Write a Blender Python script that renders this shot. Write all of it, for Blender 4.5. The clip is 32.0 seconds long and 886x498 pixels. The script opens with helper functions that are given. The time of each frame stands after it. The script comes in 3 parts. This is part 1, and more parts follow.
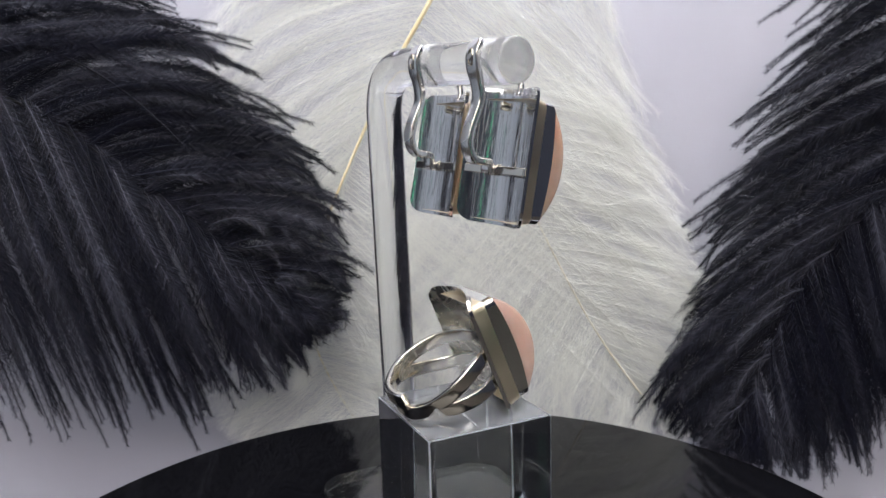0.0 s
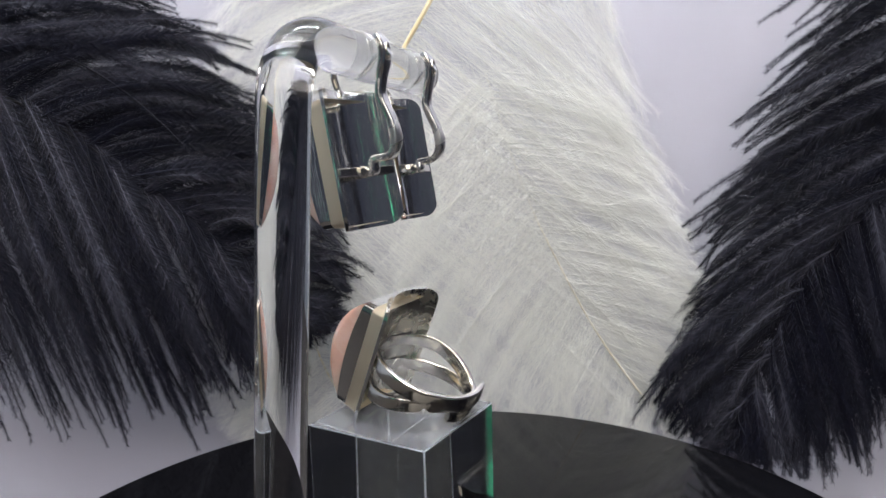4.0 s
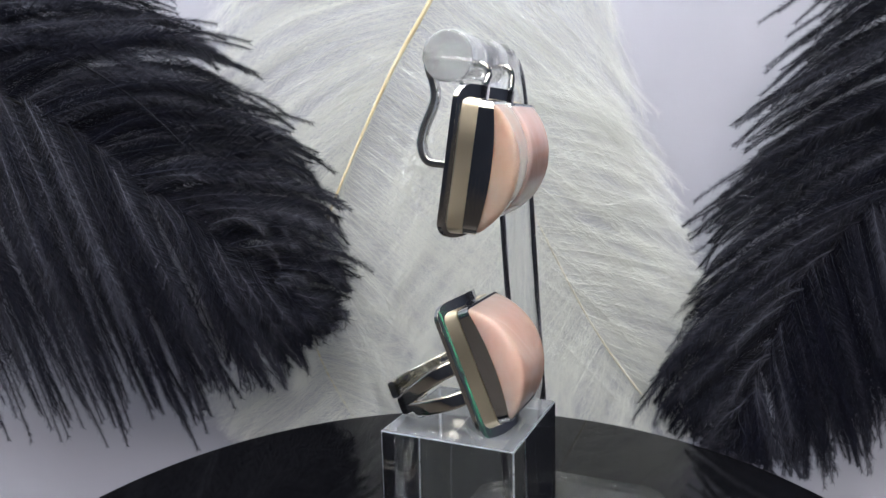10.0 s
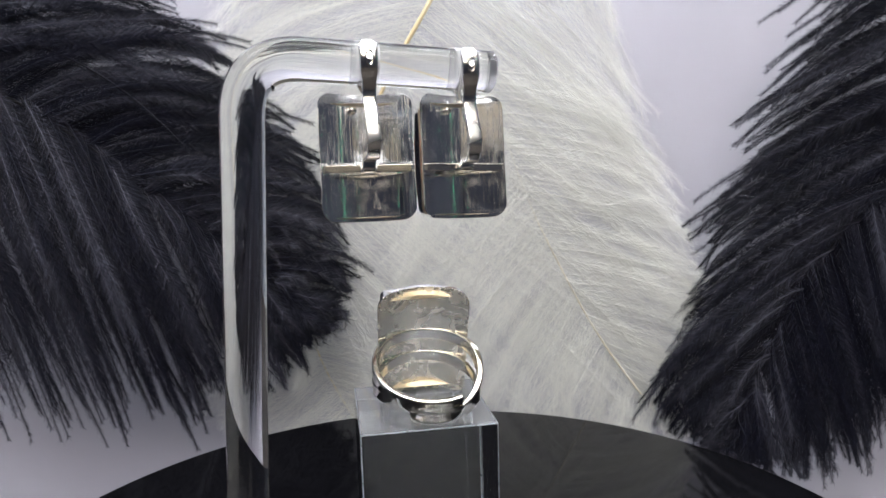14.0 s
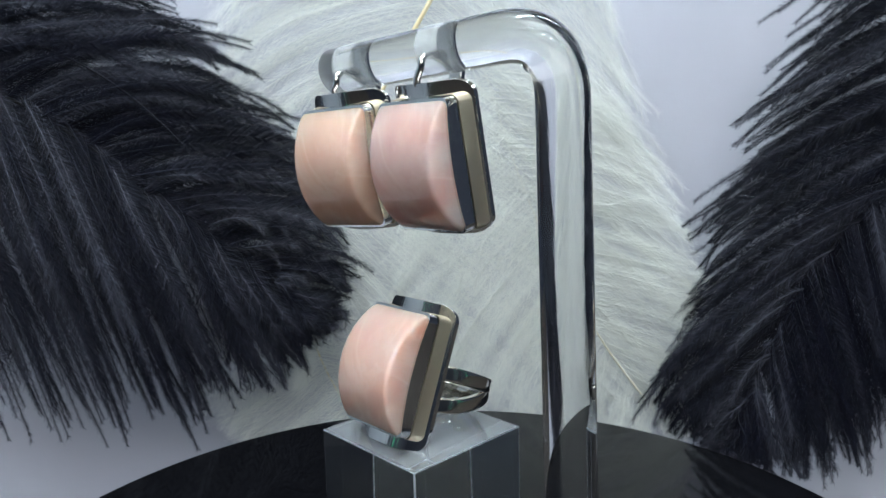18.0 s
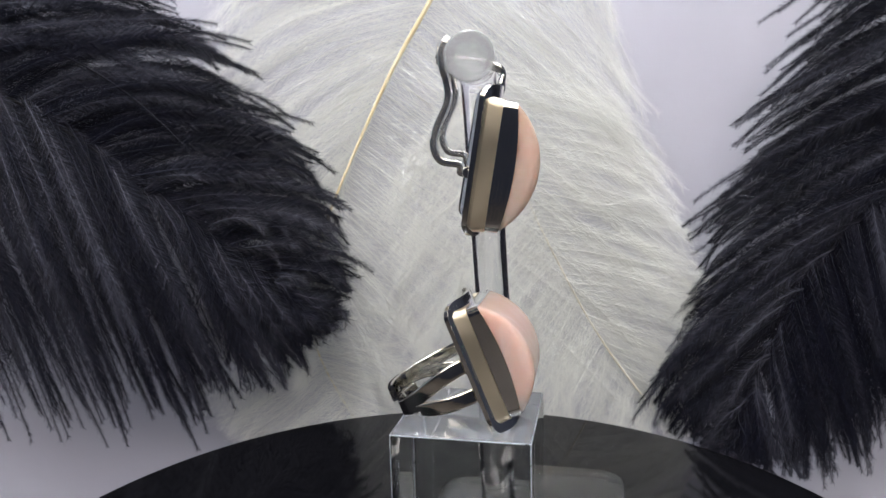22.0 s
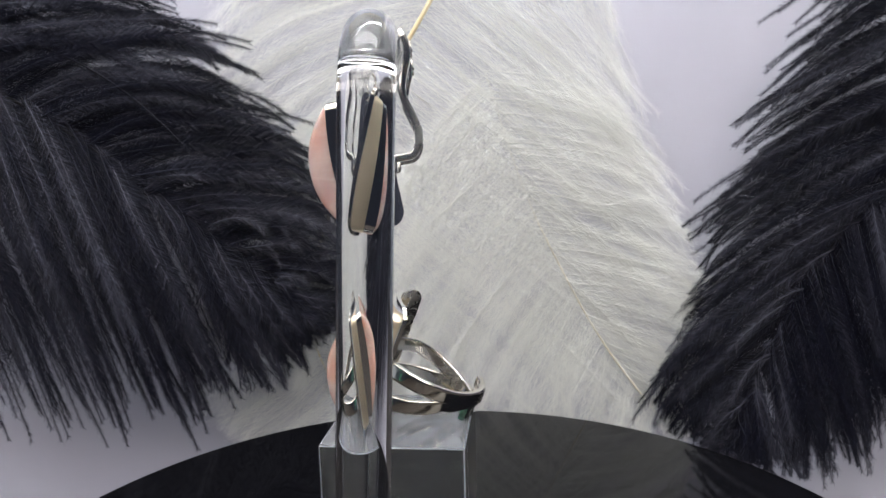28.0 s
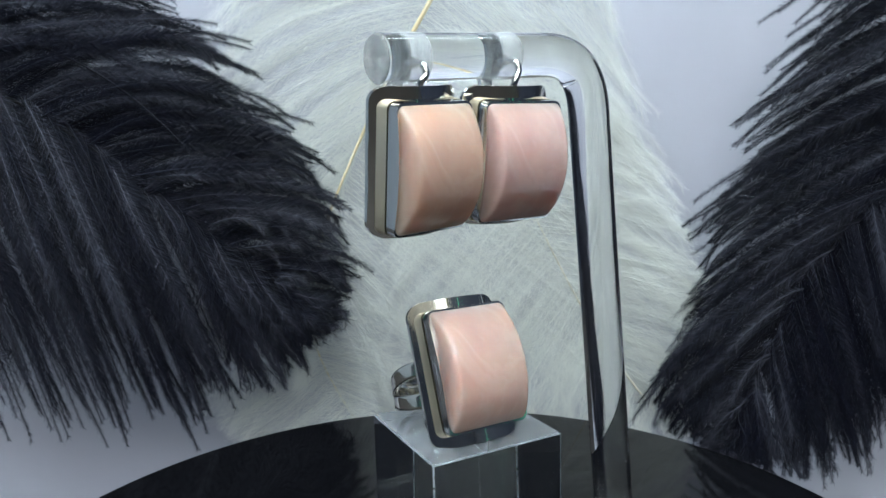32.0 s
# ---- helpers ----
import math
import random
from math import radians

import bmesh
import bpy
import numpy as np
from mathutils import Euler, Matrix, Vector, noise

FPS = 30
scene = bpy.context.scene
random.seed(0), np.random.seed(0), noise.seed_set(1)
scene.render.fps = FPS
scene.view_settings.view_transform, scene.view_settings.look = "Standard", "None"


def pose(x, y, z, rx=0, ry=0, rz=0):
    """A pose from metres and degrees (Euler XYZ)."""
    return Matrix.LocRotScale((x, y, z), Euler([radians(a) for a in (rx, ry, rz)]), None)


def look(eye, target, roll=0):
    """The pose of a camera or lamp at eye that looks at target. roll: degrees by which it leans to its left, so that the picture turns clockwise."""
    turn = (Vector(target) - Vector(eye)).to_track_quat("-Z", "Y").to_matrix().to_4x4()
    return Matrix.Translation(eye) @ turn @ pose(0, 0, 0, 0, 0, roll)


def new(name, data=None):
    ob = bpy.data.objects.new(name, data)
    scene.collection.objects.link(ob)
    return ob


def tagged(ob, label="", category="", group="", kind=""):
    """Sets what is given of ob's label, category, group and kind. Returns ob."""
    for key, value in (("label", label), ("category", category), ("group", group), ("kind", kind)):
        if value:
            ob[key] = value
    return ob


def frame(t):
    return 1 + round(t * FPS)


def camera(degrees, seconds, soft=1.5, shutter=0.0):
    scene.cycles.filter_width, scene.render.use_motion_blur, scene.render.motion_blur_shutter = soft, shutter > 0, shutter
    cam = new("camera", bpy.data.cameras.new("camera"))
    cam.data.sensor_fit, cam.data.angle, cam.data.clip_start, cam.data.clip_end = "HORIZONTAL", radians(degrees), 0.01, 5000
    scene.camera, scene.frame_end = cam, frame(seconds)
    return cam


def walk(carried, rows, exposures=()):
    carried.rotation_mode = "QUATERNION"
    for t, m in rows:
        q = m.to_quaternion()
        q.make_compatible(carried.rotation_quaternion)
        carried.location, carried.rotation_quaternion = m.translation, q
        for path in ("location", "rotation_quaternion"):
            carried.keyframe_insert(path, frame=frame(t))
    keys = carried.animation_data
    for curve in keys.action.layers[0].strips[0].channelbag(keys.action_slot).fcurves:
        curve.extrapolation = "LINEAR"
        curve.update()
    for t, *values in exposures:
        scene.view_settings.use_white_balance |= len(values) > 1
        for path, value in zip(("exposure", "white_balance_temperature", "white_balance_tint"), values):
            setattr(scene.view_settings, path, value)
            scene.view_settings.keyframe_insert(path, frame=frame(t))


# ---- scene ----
cam = camera(63.82, 32.0, soft=1.5)
EYE = (0.00193, -0.12748, 0.09116)
_aim = radians(-8.74)
CAM_POSE = look(EYE, (EYE[0], EYE[1] + math.cos(_aim), EYE[2] + math.sin(_aim)), -1.54)
PERIOD, FRONT_TIME = 11.611, 7.896      # turntable: one turn, and when the stones face the lens


def balance(t):
    """Automatic white balance: cooler and darker while the pink stones face the lens."""
    turn = math.cos(2 * math.pi * (t - FRONT_TIME + 0.12) / PERIOD)
    k = max(0.0, min(1.0, (turn - 0.12) / 0.8))
    k = k * k * (3 - 2 * k)
    return (t, EXPOSURE - 0.08 * k, 6400 - 760 * k, 12 - 14 * k)


EXPOSURE = 0.44
walk(cam, [(0, CAM_POSE), (32, CAM_POSE)], exposures=[balance(0.5 * i) for i in range(65)])

# ---- world and lamps: LED bars over the table in a dim room, plus added fill lamps ----
world = bpy.data.worlds.new("dim_room")
scene.world = world
world.use_nodes = True
bg = world.node_tree.nodes["Background"]
bg.inputs[0].default_value = (0.75, 0.82, 1.0, 1)
bg.inputs[1].default_value = 0.10


def area(name, eye, target, sx, sy, watts, colour):
    data = bpy.data.lights.new(name, "AREA")
    data.shape, data.size, data.size_y, data.energy, data.color = "RECTANGLE", sx, sy, watts, colour
    ob = new(name, data)
    ob.matrix_world = look(eye, target)
    return ob


LED_GLOW = 250.0
area("led_tube", (0.02, 0.06, 0.42), (0.0, 0.10, 0.0), 0.40, 0.02, 0.86, (0.95, 0.975, 1.0))
# added broad fill from above, no known fitting
area("overhead_fill", (0.0, -0.25, 0.985), (0.0, -0.2501, 0.0), 1.2, 0.3, 4.2, (1.0, 0.98, 0.95))
# added warm fill from the front for stone faces and silver; no window there
area("front_fill", (0.05, -0.98, 0.69), (0.05, 0.0, 0.45), 1.20, 0.50, 6.5, (1.0, 0.93, 0.83))


# ---- materials ----
def material(name, base, rough=0.5, metal=0.0, **more):
    mat = bpy.data.materials.new(name)
    mat.use_nodes = True
    b = mat.node_tree.nodes["Principled BSDF"]
    b.inputs["Base Color"].default_value = (*base, 1)
    b.inputs["Roughness"].default_value = rough
    b.inputs["Metallic"].default_value = metal
    for key, value in more.items():
        b.inputs[key.replace("_", " ")].default_value = value
    return mat


def add(mat, kind, **values):
    n = mat.node_tree.nodes.new(kind)
    for key, value in values.items():
        n.inputs[key.replace("_", " ")].default_value = value
    return n


def link(mat, a, out, b, into):
    mat.node_tree.links.new(a.outputs[out], b.inputs[into])


def bsdf(mat):
    return mat.node_tree.nodes["Principled BSDF"]


def noisy(mat, scale, low, high, detail=4.0, into="Base Color", stretch=None, distortion=0.0):
    """A noise between two colours, or between two greys for a value input."""
    tex = add(mat, "ShaderNodeTexNoise", Scale=scale, Detail=detail, Distortion=distortion)
    co = add(mat, "ShaderNodeTexCoord")
    if stretch:
        mp = add(mat, "ShaderNodeMapping", Scale=stretch)
        link(mat, co, "Object", mp, 0)
        link(mat, mp, 0, tex, 0)
    else:
        link(mat, co, "Object", tex, 0)
    ramp = add(mat, "ShaderNodeValToRGB")
    ramp.color_ramp.elements[0].position, ramp.color_ramp.elements[1].position = 0.3, 0.7
    for e, c in zip(ramp.color_ramp.elements, (low, high)):
        e.color = (*c, 1) if hasattr(c, "__len__") else (c, c, c, 1)
    link(mat, tex, 0, ramp, 0)
    if into:
        link(mat, ramp, 0, bsdf(mat), into)
    return ramp


def bumped(mat, scale, strength, distance, stretch=None, detail=3.0):
    tex = add(mat, "ShaderNodeTexNoise", Scale=scale, Detail=detail)
    co = add(mat, "ShaderNodeTexCoord")
    if stretch:
        mp = add(mat, "ShaderNodeMapping", Scale=stretch)
        link(mat, co, "Object", mp, 0)
        link(mat, mp, 0, tex, 0)
    else:
        link(mat, co, "Object", tex, 0)
    bump = add(mat, "ShaderNodeBump", Strength=strength, Distance=distance)
    link(mat, tex, 0, bump, "Height")
    link(mat, bump, 0, bsdf(mat), "Normal")


def make_silver(name, base, r0, r1, scratch=0.035):
    """Hand-polished silver: smudged gloss and fine scratches in several directions."""
    mat = material(name, base, 0.15, 1.0)
    if not scratch:
        noisy(mat, 120, r0, r1, detail=2.0, into="Roughness")
        return mat
    noisy(mat, 260, r0, r1, detail=8.0, into="Roughness", distortion=1.5)
    co = add(mat, "ShaderNodeTexCoord")
    heights = []
    for turn, scale in ((0.5, (60, 60, 1.5)), (-0.9, (50, 50, 1.2)), (1.9, (70, 70, 2.0))):
        mp = add(mat, "ShaderNodeMapping", Scale=scale, Rotation=(0.2, turn, 0))
        link(mat, co, "Object", mp, 0)
        tex = add(mat, "ShaderNodeTexNoise", Scale=80.0, Detail=2.0)
        link(mat, mp, 0, tex, 0)
        ramp = add(mat, "ShaderNodeValToRGB")
        ramp.color_ramp.elements[0].position, ramp.color_ramp.elements[1].position = 0.62, 0.70
        link(mat, tex, 0, ramp, 0)
        heights.append(ramp)
    total = heights[0]
    for h in heights[1:]:
        m = add(mat, "ShaderNodeMath")
        link(mat, total, 0, m, 0)
        link(mat, h, 0, m, 1)
        total = m
    bump = add(mat, "ShaderNodeBump", Strength=scratch, Distance=0.0003)
    link(mat, total, 0, bump, "Height")
    link(mat, bump, 0, bsdf(mat), "Normal")
    return mat


SILVER = make_silver("silver", (0.84, 0.835, 0.82), 0.015, 0.12, 0.06)
SILVER_WORN = make_silver("silver_worn", (0.90, 0.87, 0.80), 0.03, 0.15, 0.03)
SILVER_SATIN = make_silver("silver_satin", (0.90, 0.86, 0.77), 0.18, 0.34, 0.04)

SILVER_WARM = make_silver("silver_warm", (0.95, 0.83, 0.63), 0.28, 0.50, 0.0)
SILVER_SCUFFED = make_silver("silver_scuffed", (0.94, 0.935, 0.925), 0.14, 0.30, 0.0)


SILVER_BACK = make_silver("silver_scratched_back", (0.92, 0.925, 0.94), 0.02, 0.24, 0.2)


def make_quartz(name, low, high):
    mat = material(name, high, 0.004, IOR=1.54, Subsurface_Weight=1.0, Subsurface_Scale=0.008)
    bsdf(mat).inputs["Subsurface Radius"].default_value = (1.0, 0.7, 0.6)
    cloud = noisy(mat, 95, low, high, detail=5.0, into=None, distortion=0.8)
    vein = add(mat, "ShaderNodeTexNoise", Scale=48.0, Detail=5.0, Distortion=1.6)
    co = add(mat, "ShaderNodeTexCoord")
    link(mat, co, "Object", vein, 0)
    line = add(mat, "ShaderNodeValToRGB")
    els = line.color_ramp.elements
    els[0].position, els[0].color = 0.44, (0, 0, 0, 1)
    els[1].position, els[1].color = 0.5, (0.10, 0.10, 0.10, 1)
    e = els.new(0.56)
    e.color = (0, 0, 0, 1)
    link(mat, vein, 0, line, 0)
    mix = add(mat, "ShaderNodeMix")
    mix.data_type = "RGBA"
    link(mat, line, 0, mix, "Factor")
    mat.node_tree.links.new(cloud.outputs[0], mix.inputs[6])
    mix.inputs[7].default_value = (0.92, 0.80, 0.76, 1)
    mat.node_tree.links.new(mix.outputs[2], bsdf(mat).inputs["Base Color"])
    return mat


QUARTZ_PEACH = make_quartz("rose_quartz_peach", (0.54, 0.35, 0.27), (0.60, 0.41, 0.325))
QUARTZ_PINK = make_quartz("rose_quartz_pink", (0.53, 0.335, 0.30), (0.62, 0.445, 0.405))
QUARTZ_RING = make_quartz("rose_quartz_ring", (0.55, 0.355, 0.295), (0.61, 0.42, 0.36))
ACRYLIC = material("clear_acrylic", (0.97, 0.98, 1.0), 0.0, Transmission_Weight=1.0, IOR=1.49)
noisy(ACRYLIC, 60, 0.0, 0.02, into="Roughness")
ACRYLIC_FROST = material("sawn_acrylic", (0.97, 0.98, 0.99), 0.22, Transmission_Weight=0.78, IOR=1.49)
bumped(ACRYLIC_FROST, 900, 0.15, 0.0002)
ACRYLIC_BLOCK = material("scuffed_acrylic", (0.94, 0.97, 1.0), 0.01, Transmission_Weight=0.997, IOR=1.49)
noisy(ACRYLIC_BLOCK, 180, 0.0, 0.02, into="Roughness", detail=8.0)
ACRYLIC_TOP = material("scuffed_acrylic_top", (0.88, 0.92, 1.0), 0.06, Transmission_Weight=0.84, IOR=1.49)
noisy(ACRYLIC_TOP, 240, 0.0, 0.07, into="Roughness", detail=9.0, distortion=1.0)
bumped(ACRYLIC_TOP, 700, 0.05, 0.0002)
# whitish haze on the bevels stands in for the block's bright edge highlights
ACRYLIC_EDGE = material("highlit_acrylic_edge", (0.85, 0.90, 1.0), 0.35, Transmission_Weight=0.80, IOR=1.49)
noisy(ACRYLIC_EDGE, 900, 0.2, 0.6, into="Roughness")
FILM = material("clear_soft_film", (0.92, 0.94, 0.97), 0.18, Alpha=0.15)
noisy(FILM, 400, 0.10, 0.30, into="Roughness")
GLOSS_BLACK = material("gloss_black", (0.003, 0.003, 0.004), 0.05, IOR=1.42, Specular_IOR_Level=0.32)
noisy(GLOSS_BLACK, 45, 0.02, 0.05, into="Roughness")
MATT_BLACK = material("matt_black_plastic", (0.02, 0.02, 0.022), 0.5)
bumped(MATT_BLACK, 900, 0.2, 0.0002)
PAPER = material("white_backdrop_paper", (0.50, 0.50, 0.56), 0.85)
noisy(PAPER, 9, (0.40, 0.40, 0.46), (0.47, 0.47, 0.535), stretch=(1, 1, 0.35))
bumped(PAPER, 500, 0.15, 0.0003)
WALL = material("cream_wall_paint", (0.78, 0.70, 0.56), 0.9)
noisy(WALL, 6, (0.74, 0.66, 0.52), (0.82, 0.74, 0.60))
# colour chosen for the pale reflections in bezels and ring plate
PALE_REFLECTOR = material("pale_blue_reflector", (0.50, 0.56, 0.66), 0.8)
noisy(PALE_REFLECTOR, 5, (0.44, 0.50, 0.60), (0.55, 0.61, 0.71))
DARK_WALL = material("dark_wall_paint", (0.045, 0.053, 0.085), 0.7)
noisy(DARK_WALL, 5, (0.036, 0.043, 0.07), (0.055, 0.064, 0.10))
GREEN_GLOW = material("green_glow", (0.1, 0.5, 0.3), 0.4)
bsdf(GREEN_GLOW).inputs["Emission Color"].default_value = (0.03, 0.9, 0.42, 1)
bsdf(GREEN_GLOW).inputs["Emission Strength"].default_value = 0.6
TABLE = material("dark_table_top", (0.05, 0.045, 0.042), 0.5)
noisy(TABLE, 8, (0.035, 0.03, 0.028), (0.07, 0.06, 0.055), stretch=(1, 6, 1))
HOUSING = material("grey_aluminium", (0.6, 0.6, 0.62), 0.35, 1.0)
GLOW = material("led_glow", (1, 1, 1), 0.4)
bsdf(GLOW).inputs["Emission Color"].default_value = (0.95, 0.975, 1.0, 1)
bsdf(GLOW).inputs["Emission Strength"].default_value = LED_GLOW
BLACK_BARB = material("black_plume", (0.02, 0.02, 0.026), 0.45, Specular_IOR_Level=0.16, Sheen_Weight=0.03, Sheen_Roughness=0.4)
# random greyer barbs: the plume's grey sheen is put into the base colour
_each = add(BLACK_BARB, "ShaderNodeObjectInfo")
_tone = add(BLACK_BARB, "ShaderNodeValToRGB")
_tone.color_ramp.elements[0].color = (0.0015, 0.002, 0.006, 1)
_tone.color_ramp.elements[1].color = (0.052, 0.053, 0.072, 1)
_tone.color_ramp.elements.new(0.55).color = (0.0065, 0.007, 0.015, 1)
link(BLACK_BARB, _each, "Random", _tone, 0)
_strand = add(BLACK_BARB, "ShaderNodeNewGeometry")
_shade = add(BLACK_BARB, "ShaderNodeMapRange", To_Min=0.25, To_Max=1.6)
link(BLACK_BARB, _strand, "Random Per Island", _shade, 0)
_mixed = add(BLACK_BARB, "ShaderNodeVectorMath")
_mixed.operation = "SCALE"
link(BLACK_BARB, _tone, 0, _mixed, 0)
link(BLACK_BARB, _shade, 0, _mixed, "Scale")
link(BLACK_BARB, _mixed, 0, bsdf(BLACK_BARB), "Base Color")
BLACK_SHAFT = material("black_quill", (0.005, 0.005, 0.007), 0.65, Specular_IOR_Level=0.2)
noisy(BLACK_SHAFT, 200, (0.003, 0.003, 0.004), (0.008, 0.008, 0.010))
WHITE_BARB = material("white_plume", (0.76, 0.77, 0.73), 0.6, Sheen_Weight=0.2)
def let_through(mat, share):
    """Light passes the thin vanes."""
    tree = mat.node_tree
    glow = add(mat, "ShaderNodeBsdfTranslucent")
    glow.inputs[0].default_value = (0.90, 0.90, 0.85, 1)
    mix = add(mat, "ShaderNodeMixShader", Fac=share)
    out = tree.nodes["Material Output"]
    tree.links.new(bsdf(mat).outputs[0], mix.inputs[1])
    tree.links.new(glow.outputs[0], mix.inputs[2])
    tree.links.new(mix.outputs[0], out.inputs[0])


_soft = noisy(WHITE_BARB, 40, (0.74, 0.745, 0.71), (0.85, 0.855, 0.825), into=None)
_own = add(WHITE_BARB, "ShaderNodeObjectInfo")
_range = add(WHITE_BARB, "ShaderNodeMapRange", To_Min=0.84, To_Max=1.08)
link(WHITE_BARB, _own, "Random", _range, 0)
_toned = add(WHITE_BARB, "ShaderNodeVectorMath")
_toned.operation = "SCALE"
link(WHITE_BARB, _soft, 0, _toned, 0)
link(WHITE_BARB, _range, 0, _toned, "Scale")
link(WHITE_BARB, _toned, 0, bsdf(WHITE_BARB), "Base Color")
let_through(WHITE_BARB, 0.45)
WHITE_SHAFT = material("cream_quill", (0.80, 0.68, 0.40), 0.4)
noisy(WHITE_SHAFT, 90, (0.70, 0.56, 0.30), (0.86, 0.78, 0.54))

PALE_SHAFT = material("pale_quill", (0.74, 0.68, 0.55), 0.5)
noisy(PALE_SHAFT, 90, (0.68, 0.60, 0.46), (0.78, 0.74, 0.62))


# ---- mesh helpers (lengths in millimetres) ----
MM = 0.001


def mesh_of(name, verts, faces, mat, smooth=35):
    me = bpy.data.meshes.new(name)
    me.from_pydata([tuple(c * MM for c in v) for v in verts], [], faces)
    bm = bmesh.new()
    bm.from_mesh(me)
    bmesh.ops.recalc_face_normals(bm, faces=bm.faces)
    bm.to_mesh(me)
    bm.free()
    if smooth:
        for poly in me.polygons:
            poly.use_smooth = True
        me.set_sharp_from_angle(angle=radians(smooth))
    me.materials.append(mat)
    return me


def part(name, me, parent, label="", bevel=0.0, m=None):
    ob = new(name, me)
    ob.parent = parent
    if m is not None:
        ob.matrix_basis = m
    if label:
        tagged(ob, label)
    if bevel:
        mod = ob.modifiers.new("bevel", "BEVEL")
        mod.harden_normals, mod.width, mod.segments, mod.limit_method, mod.angle_limit = True, bevel * MM, 2, "ANGLE", radians(35)
    return ob


def spot(x, y, z, rx=0, ry=0, rz=0):
    return pose(x * MM, y * MM, z * MM, rx, ry, rz)


def prism(outline, x0, x1):
    """A closed outline of (y, z) drawn out along x."""
    n = len(outline)
    verts = [(x0, y, z) for y, z in outline] + [(x1, y, z) for y, z in outline]
    faces = [tuple(range(n)), tuple(range(2 * n - 1, n - 1, -1))]
    faces += [(i, (i + 1) % n, n + (i + 1) % n, n + i) for i in range(n)]
    return verts, faces


def rounded(w, h, r, n=6):
    pts = []
    for cx, cy, a in ((w / 2 - r, h / 2 - r, 0), (r - w / 2, h / 2 - r, 90), (r - w / 2, r - h / 2, 180), (w / 2 - r, r - h / 2, 270)):
        for i in range(n + 1):
            q = radians(a + 90 * i / n)
            pts.append((cx + r * math.cos(q), cy + r * math.sin(q)))
    return pts


def slab(outline, z0, z1):
    n = len(outline)
    verts = [(x, y, z0) for x, y in outline] + [(x, y, z1) for x, y in outline]
    faces = [tuple(range(n)), tuple(range(2 * n - 1, n - 1, -1))]
    faces += [(i, (i + 1) % n, n + (i + 1) % n, n + i) for i in range(n)]
    return verts, faces


def tube(path, radius, sides=12, flat=None, side_axis=None):
    """A rod along a path. flat=(across, through) with side_axis makes a flat strip."""
    pts = [Vector(q) for q in path]
    verts, faces, last = [], [], None
    for i, q in enumerate(pts):
        along = (pts[min(i + 1, len(pts) - 1)] - pts[max(i - 1, 0)]).normalized()
        if side_axis is not None:
            a = Vector(side_axis)
            a = (a - along * a.dot(along)).normalized()
        else:
            a = last if last is not None else along.orthogonal()
            a = (a - along * a.dot(along)).normalized()
        last = a
        b = along.cross(a)
        for j in range(sides):
            t = 2 * math.pi * (j + 0.5) / sides
            if flat:
                c, s = math.cos(t), math.sin(t)
                c, s = math.copysign(abs(c) ** 0.32, c), math.copysign(abs(s) ** 0.32, s)
                across = flat[0][i] if hasattr(flat[0], "__len__") else flat[0]
                v = q + a * (c * across / 2) + b * (s * flat[1] / 2)
            else:
                r = radius[i] if hasattr(radius, "__len__") else radius
                v = q + a * (math.cos(t) * r) + b * (math.sin(t) * r)
            verts.append(tuple(v))
    for i in range(len(pts) - 1):
        for j in range(sides):
            k = (j + 1) % sides
            faces.append((i * sides + j, i * sides + k, (i + 1) * sides + k, (i + 1) * sides + j))
    faces.append(tuple(range(sides)))
    faces.append(tuple(range(len(verts) - 1, len(verts) - sides - 1, -1)))
    return verts, faces


def spline(ctrl, n):
    """A smooth curve through the control points."""
    pts = [Vector(c) for c in ctrl]
    pts = [2 * pts[0] - pts[1]] + pts + [2 * pts[-1] - pts[-2]]
    out, spans = [], len(pts) - 3
    for i in range(n + 1):
        u = i / n * spans
        k = min(int(u), spans - 1)
        u -= k
        a, b, c, d = pts[k:k + 4]
        out.append(0.5 * (2 * b + (c - a) * u + (2 * a - 5 * b + 4 * c - d) * u * u + (3 * b - a - 3 * c + d) * u ** 3))
    return out


def joined(*pieces):
    verts, faces = [], []
    for v, f in pieces:
        k = len(verts)
        verts += v
        faces += [tuple(i + k for i in q) for q in f]
    return verts, faces


def lathe(profile, sides):
    verts, faces = [], []
    for r, z in profile:
        verts += [(r * math.cos(2 * math.pi * j / sides), r * math.sin(2 * math.pi * j / sides), z) for j in range(sides)]
    for i in range(len(profile) - 1):
        for j in range(sides):
            k = (j + 1) % sides
            faces.append((i * sides + j, i * sides + k, (i + 1) * sides + k, (i + 1) * sides + j))
    faces.append(tuple(range(sides)))
    faces.append(tuple(range(len(verts) - 1, len(verts) - sides - 1, -1)))
    return verts, faces


# ---- the setting: paper sweep on a table in a dim room ----
FLOOR = -95.0


